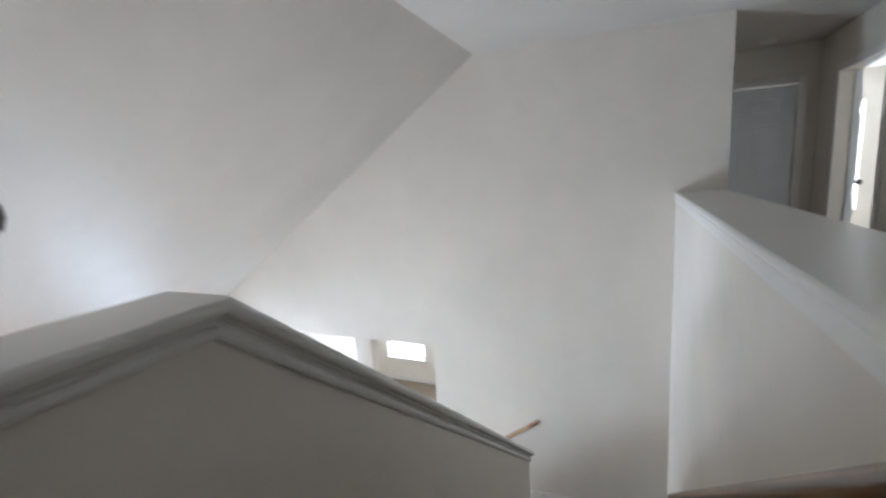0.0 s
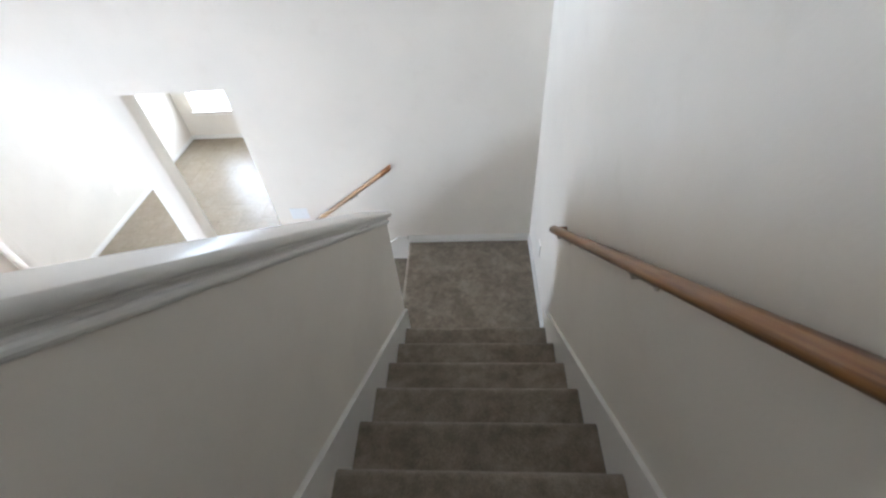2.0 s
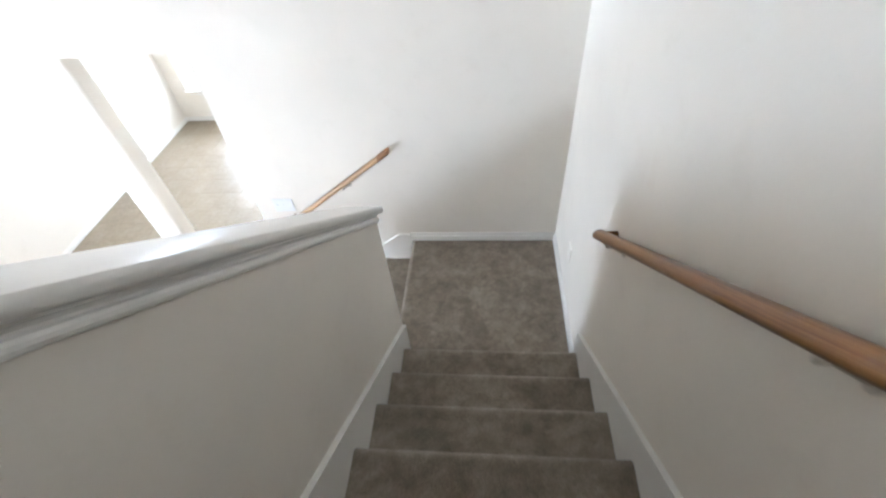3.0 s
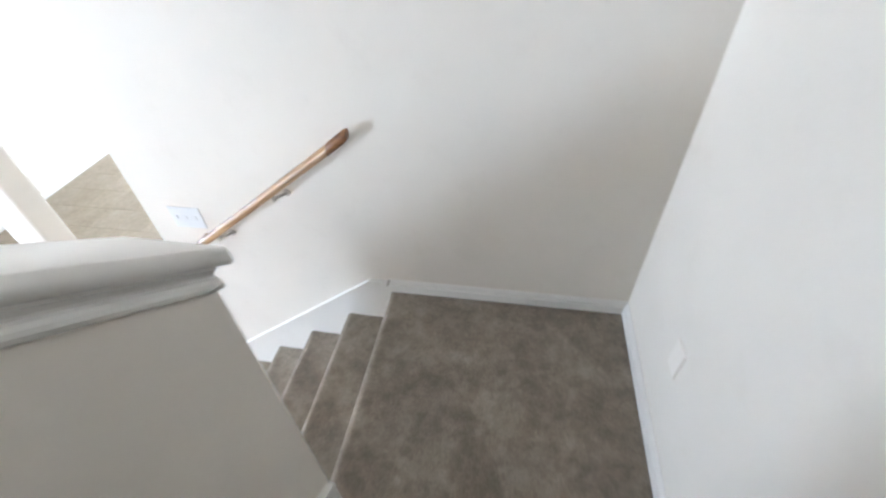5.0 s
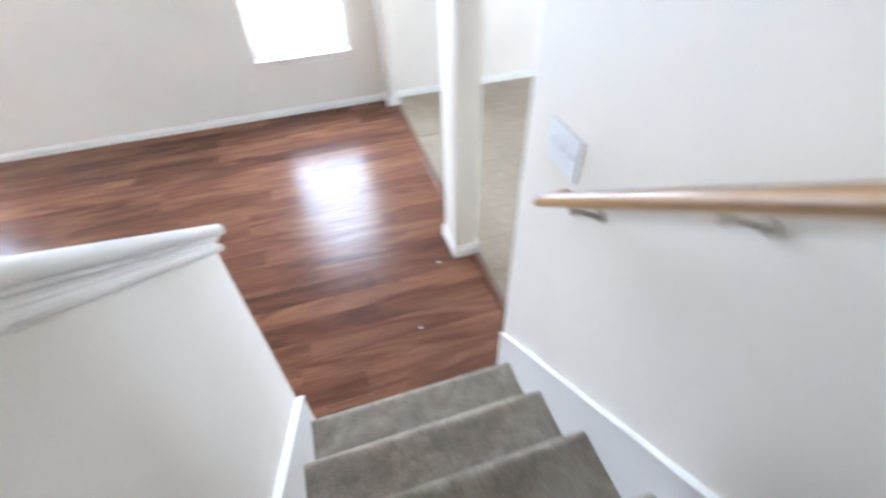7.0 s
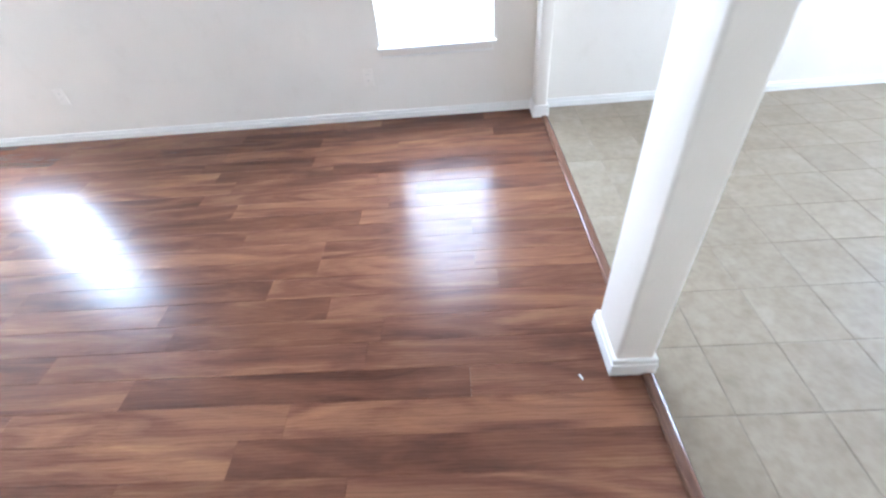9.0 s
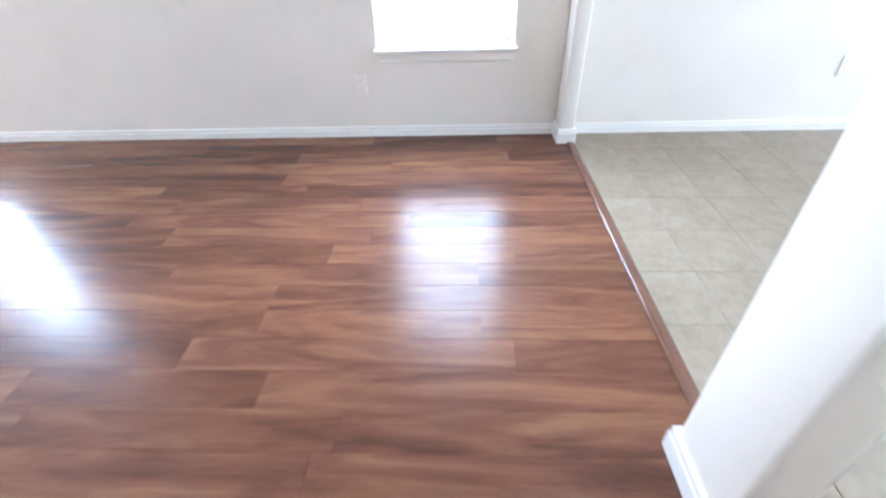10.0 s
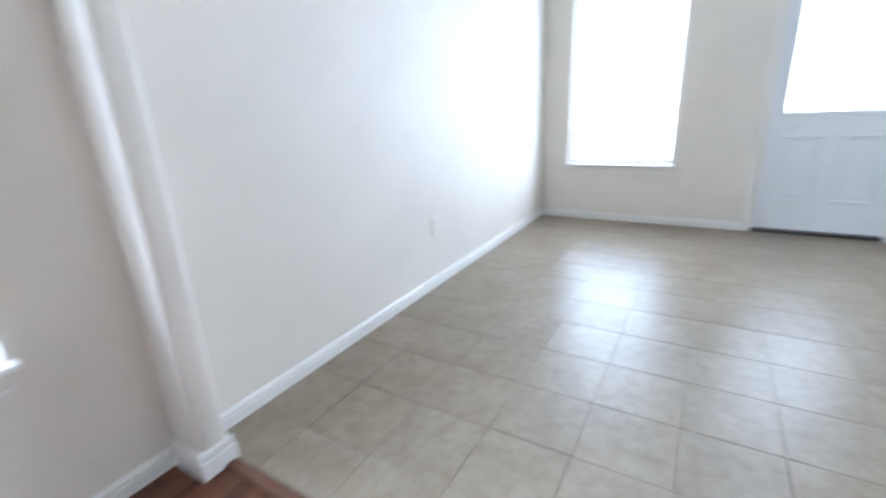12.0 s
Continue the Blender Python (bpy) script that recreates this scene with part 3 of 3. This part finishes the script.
def panel_leaf(root, w, z0, h, knob):
    """A six-panel leaf in the x-z plane from the root's origin, 38 mm thick."""
    part("leaf", boxes((0, w, 0, 0.038, z0, z0 + h)), DOORPAINT, root)
    s, m = 0.11, 0.09
    cw = (w - 2 * s - m) / 2
    for c in range(2):
        a = s + c * (cw + m)
        for za, zb in ((0.22, 0.80), (0.94, 1.50), (1.60, h - 0.11)):
            for ya, yb in ((-0.011, 0.002), (0.036, 0.049)):
                bm = bmesh.new()
                for r in ((a, a + cw, za, za + 0.02), (a, a + cw, zb - 0.02, zb), (a, a + 0.02, za + 0.02, zb - 0.02), (a + cw - 0.02, a + cw, za + 0.02, zb - 0.02)):
                    add_box(bm, r[0], r[1], ya, yb, z0 + r[2], z0 + r[3], 0.003)
                add_box(bm, a + 0.04, a + cw - 0.04, ya, yb, z0 + za + 0.04, z0 + zb - 0.04, 0.003)
                part("panel", bm, DOORPAINT, root)
    for ys in (-1, 1):
        bm = bmesh.new()
        bmesh.ops.create_uvsphere(bm, u_segments=16, v_segments=10, radius=0.027)
        bmesh.ops.translate(bm, verts=bm.verts, vec=(knob, 0.019 + ys * 0.065, z0 + 0.92))
        bmesh.ops.create_cone(bm, cap_ends=True, segments=16, radius1=0.012, radius2=0.012, depth=0.044,
                              matrix=pose(knob, 0.019 + ys * 0.042, z0 + 0.92, 90))
        ball = part("door_knob", bm, NICKEL, root, "dark metal knob", smooth=True)
        bm = bmesh.new()
        bmesh.ops.create_cone(bm, cap_ends=True, segments=20, radius1=0.032, radius2=0.032, depth=0.007,
                              matrix=pose(knob, 0.019 + ys * 0.0227, z0 + 0.92, 90))
        part("rose", bm, NICKEL, ball, smooth=True)


hall_door = holder("door_2", (0, 0, 0), "closed white six-panel door of the upper hall", "door", kind="structure")
panel_leaf(hall_door, 0.746, UP + 0.01, DT - UP - 0.015, 0.065)
hall_door.location = (1.286, HY + 0.04, 0)
bm = bmesh.new()
casing(bm, -0.002, 0.748, UP, DT, 0.06, lambda m, a, b, c, d: add_box(m, a, b, -0.056, -0.041, c, d, 0.004))
c2 = part("door_casing", bm, TRIM, hall_door)
c2.matrix_parent_inverse = Matrix.Identity(4)

bed_door = holder("door_3", (0, 0, 0), "white six-panel bedroom door standing open", "door", kind="structure")
panel_leaf(bed_door, 0.73, UP + 0.01, DT - UP - 0.02, 0.665)
bed_door.matrix_basis = pose(HX + 0.13, 0.94, 0, 0, 0, 71)
bm = bmesh.new()
casing(bm, 0.22, 0.97, UP, DT, 0.06, lambda m, a, b, c, d: add_box(m, HX - 0.014, HX + 0.001, a, b, c, d, 0.004))
structure("trim_doorway", bm, TRIM, "white painted casing of the bedroom doorway", "trim")

# ---- handrails ----


def rail_section(r=0.027):
    return [(r * 0.94 * math.cos(a), r * 1.08 * math.sin(a) if math.sin(a) > -0.75 else -r * 0.82) for a in (i * math.tau / 20 for i in range(20))]


def bracket(parent, wall, rail, out):
    """A cast bracket from a round plate on the wall to a saddle under the rail."""
    w, r, n = Vector(wall), Vector(rail), Vector(out)
    side = n.cross(Vector(UPV))
    disc = [(0.015 * math.cos(i * math.tau / 14), 0.015 * math.sin(i * math.tau / 14)) for i in range(14)]
    base = part("bracket", sweep(disc, [(w, side, UPV), (w + n * 0.006, side, UPV)]), BRASS, parent, "small dull metal bracket", smooth=True)
    rod = [(0.0065 * math.cos(i * math.tau / 8), 0.0065 * math.sin(i * math.tau / 8)) for i in range(8)]
    mid = Vector((r.x, r.y, w.z)) - n * 0.012
    part("arm", sweep(rod, [(w + n * 0.004, side, UPV), (mid - n * 0.012, side, UPV), (mid + n * 0.006, side, (Vector(UPV) - n) * 0.8), (r, side, -n)]), BRASS, base, smooth=True)
    saddle = boxes((-0.011, 0.011, -0.011, 0.011, 0.0, 0.004), bevel=0.001)
    bmesh.ops.translate(saddle, verts=saddle.verts, vec=r)
    part("saddle", saddle, BRASS, base)


rail = holder("handrail", (0.89, -2.2, 2.9), "stained oak handrail fixed along the stair wall", "handrail")
rz = lambda y: 2.026 + 0.777 * (-1.04 - y)
sec = rail_section(0.0255)
part("rail", sweep(sec, [((0.885, -1.05, rz(-1.05)), (1, 0, 0), UPV), ((0.885, -3.55, rz(-3.55)), (1, 0, 0), UPV)]), OAK_Y, rail, smooth=True)
part("return_end", sweep(rail_section(0.015), [((0.90, -1.076, rz(-1.076) + 0.002), (0, 1, 0), UPV), ((XR, -1.076, rz(-1.076) + 0.002), (0, 1, 0), UPV)]), OAK_Y, rail, smooth=True)
for y in (-1.15, -1.96, -2.75):
    bracket(rail, (XR, y - 0.03, rz(y) - 0.042), (0.885, y, rz(y) - 0.022), (-1, 0, 0))

rail = holder("handrail", (-0.55, -0.06, 1.5), "short oak handrail on the landing wall with a darker upper end", "handrail")
lz = lambda x: 1.180 + 0.731 * (x + 0.948)
slim = rail_section(0.0225)
part("rail", sweep(slim, [((-0.948, -0.062, lz(-0.948)), (0, 1, 0), UPV), ((-0.214, -0.062, lz(-0.214)), (0, 1, 0), UPV)]), OAK_X_LIT, rail, smooth=True)
part("rail_end", sweep(slim, [((-0.2135, -0.062, lz(-0.2135)), (0, 1.07, 0), (0, 0, 1.07)), ((-0.146, -0.062, lz(-0.146) + 0.002), (0, 1.07, 0), (0, 0, 1.07)),
                              ((-0.134, -0.061, lz(-0.134) + 0.002), (0, 0.86, 0), (0, 0, 0.86))]), OAK_DARK, rail, "dark stained rail end", smooth=True)
part("return_end", sweep(rail_section(0.017), [((-0.925, -0.05, lz(-0.925)), (1, 0, 0), UPV), ((-0.925, 0.0, lz(-0.925)), (1, 0, 0), UPV)]), OAK_DARK, rail, smooth=True)
for x in (-0.49, -0.82):
    bracket(rail, (x + 0.03, 0.0, lz(x) - 0.040), (x, -0.062, lz(x) - 0.018), (0, -1, 0))

# ---- switches and outlets ----


def plate(name, at, side, out, w, h, label, category, kindof):
    root = holder(name, at, label, category, "wall outlets" if kindof == "outlet" else "")
    a, n, s, u = Vector(at), Vector(out), Vector(side), Vector(UPV)

    def slab(nm, cu, cv, hw, hh, d0, d1, material, inset=0.002):
        bm = bmesh.new()
        sq = [(-1, -1), (1, -1), (1, 1), (-1, 1)]
        add_sweep(bm, [(x * hw, y * hh) for x, y in sq], [(a + s * cu + u * cv + n * d0, s, u), (a + s * cu + u * cv + n * (d1 - inset), s, u),
                                                          (a + s * cu + u * cv + n * d1, s * (1 - inset / hw), u * (1 - inset / hh))])
        return part(nm, bm, material, root)
    slab("plate", 0, 0, w / 2, h / 2, 0, 0.0055, PLASTIC if kindof == "switch" else IVORY)
    if kindof == "switch":
        for c in (-0.046, 0, 0.046):
            slab("toggle", c, 0.003, 0.004, 0.009, 0.0045, 0.010, PLASTIC, 0.002)
    elif kindof == "outlet":
        for c in (-0.02, 0.02):
            slab("socket", 0, c, 0.016, 0.014, 0.0045, 0.0075, IVORY)
            for q in (-0.006, 0.006):
                slab("slot", q, c + 0.003, 0.001, 0.0035, 0.0074, 0.0078, DARK, 0.0002)
    return root


plate("light_switch", (-0.980, 0.0, 1.301), (1, 0, 0), (0, -1, 0), 0.148, 0.112, "white three-gang light switch on the landing wall", "light switch", "switch")
plate("wall_plate", (XR, -0.478, 1.318), (0, 1, 0), (-1, 0, 0), 0.07, 0.112, "off-white blank wall plate above the landing", "wall plate", "blank")
for y, z in ((-1.076, 0.31), (-3.32, 0.343), (1.641, 0.365)):
    plate("outlet", (XW, y, z), (0, -1, 0), (1, 0, 0), 0.07, 0.112, "off-white wall outlet above the baseboard", "outlet", "outlet")
plate("outlet", (-2.996, YN, 0.375), (1, 0, 0), (0, -1, 0), 0.07, 0.112, "off-white wall outlet beside the garden door", "outlet", "outlet")

# bumper nub at the end of the landing baseboard
bm = bmesh.new()
bmesh.ops.create_cone(bm, cap_ends=True, segments=14, radius1=0.007, radius2=0.005, depth=0.03, matrix=pose(-0.098, -0.024, LAND + 0.068, 90))
thing("door_bumper", bm, BRASS, "tiny metal bumper nub above the landing baseboard", "door bumper", smooth=True)

# small scraps left on the planks
SX, SY = -1.507, -0.312
bm = bmesh.new()
add_prism(bm, [(-1.932, -0.081), (-1.912, -0.074), (-1.910, -0.078), (-1.931, -0.086)], "z", 0.0005, 0.003)
thing("paper_scrap", bm, PLASTIC, "tiny white paper scrap lying on the wooden floor", "paper scrap")
bm = bmesh.new()
add_prism(bm, [(SX, SY), (SX + 0.014, SY + 0.002), (SX + 0.013, SY + 0.006), (SX - 0.001, SY + 0.004)], "z", 0.0005, 0.0028)
thing("paper_scrap", bm, PLASTIC, "tiny white paper fleck on the planks near the stairs", "paper scrap")

# smoke detector on the hall ceiling
bm = bmesh.new()
bmesh.ops.create_cone(bm, cap_ends=True, segments=28, radius1=0.05, radius2=0.065, depth=0.03, matrix=pose(1.72, 1.12, CZ - 0.015))
thing("smoke_detector", bm, PLASTIC, "round white smoke detector on the hall ceiling", "smoke detector", smooth=True)

# pendant lamp under the vault
pend = holder("pendant_lamp", (-1.66, -2.93, 4.0), "dark bronze pendant lamp hanging from the sloped ceiling", "pendant lamp")
bm = bmesh.new()
prof = [(0.012, 0.10), (0.05, 0.085), (0.075, 0.05), (0.082, 0.0), (0.07, -0.05), (0.035, -0.075), (0.004, -0.08)]
rows = [[bm.verts.new((-1.66 + r_ * math.cos(i * math.tau / 24), -2.93 + r_ * math.sin(i * math.tau / 24), 4.0 + z_)) for i in range(24)] for r_, z_ in prof]
for A, B in zip(rows, rows[1:]):
    for i in range(24):
        bm.faces.new((A[i], A[(i + 1) % 24], B[(i + 1) % 24], B[i]))
bm.faces.new(rows[0])
bm.faces.new(rows[-1][::-1])
part("body", bm, NICKEL, pend, smooth=True)
rod = [(0.008 * math.cos(i * math.tau / 10), 0.008 * math.sin(i * math.tau / 10)) for i in range(10)]
part("rod", sweep(rod, [((-1.66, -2.93, 4.09), (1, 0, 0), (0, 1, 0)), ((-1.66, -2.93, CZ + SLOPE * (CREASE - 1.66) + 0.01), (1, 0, 0), (0, 1, 0))]), NICKEL, pend, smooth=True)

# ---- floor planks ----
cache = {}


def plank_mesh(w, length):
    key = (round(w, 3), round(length, 3))
    if key not in cache:
        g, c = 0.0003, 0.0005
        bm = sweep([(-w / 2 + g, -0.012), (w / 2 - g, -0.012), (w / 2 - g, -c), (w / 2 - g - c, 0), (-w / 2 + g + c, 0), (-w / 2 + g, -c)],
                   [((0, -length / 2 + g, 0), (1, 0, 0), UPV), ((0, length / 2 - g, 0), (1, 0, 0), UPV)])
        cache[key] = to_mesh(bm, "plank", PLANK)
    return cache[key]


rng = random.Random(7)
PW = 0.128
x = XW + PW / 2
while x < -0.12:
    y, end = YS, 0.133
    first = True
    while y < end - 0.001:
        length = rng.choice((0.35, 0.6, 0.85, 1.05)) if first else rng.choice((0.75, 0.9, 1.05, 1.2, 1.3))
        first = False
        if end - (y + length) < 0.3:
            length = end - y
        ob = new("plank", plank_mesh(PW, length))
        ob.parent = wood_floor
        ob.location = (x, y + length / 2, 0)
        y += length
    x += PW

# ---- floor tiles ----
TX, TY = 0.270, 0.2755


def tile_mesh(w, h):
    key = ("t", round(w, 3), round(h, 3))
    if key not in cache:
        g = 0.0009
        bm = bmesh.new()
        a, b = w / 2 - g, h / 2 - g
        rings = [((0, 0, -0.0024), a, b), ((0, 0, -0.0012), a, b), ((0, 0, 0.0), a - 0.0013, b - 0.0013)]
        add_sweep(bm, [(-1, -1), (1, -1), (1, 1), (-1, 1)], [(o, (p, 0, 0), (0, q, 0)) for o, p, q in rings])
        cache[key] = to_mesh(bm, "tile", TILE)
    return cache[key]


xs = [XW] + [v for v in (-2.837 + TX * i for i in range(-6, 9)) if XW + 0.02 < v < -0.61] + [-0.60]
ys = [0.176] + [v for v in (0.381 + TY * i for i in range(-1, 13)) if 0.2 < v < YN - 0.02] + [YN]
for xa, xb in zip(xs, xs[1:]):
    for ya, yb in zip(ys, ys[1:]):
        ob = new("tile", tile_mesh(xb - xa, yb - ya))
        ob.parent = tile_slab
        ob.location = ((xa + xb) / 2, (ya + yb) / 2, 0)
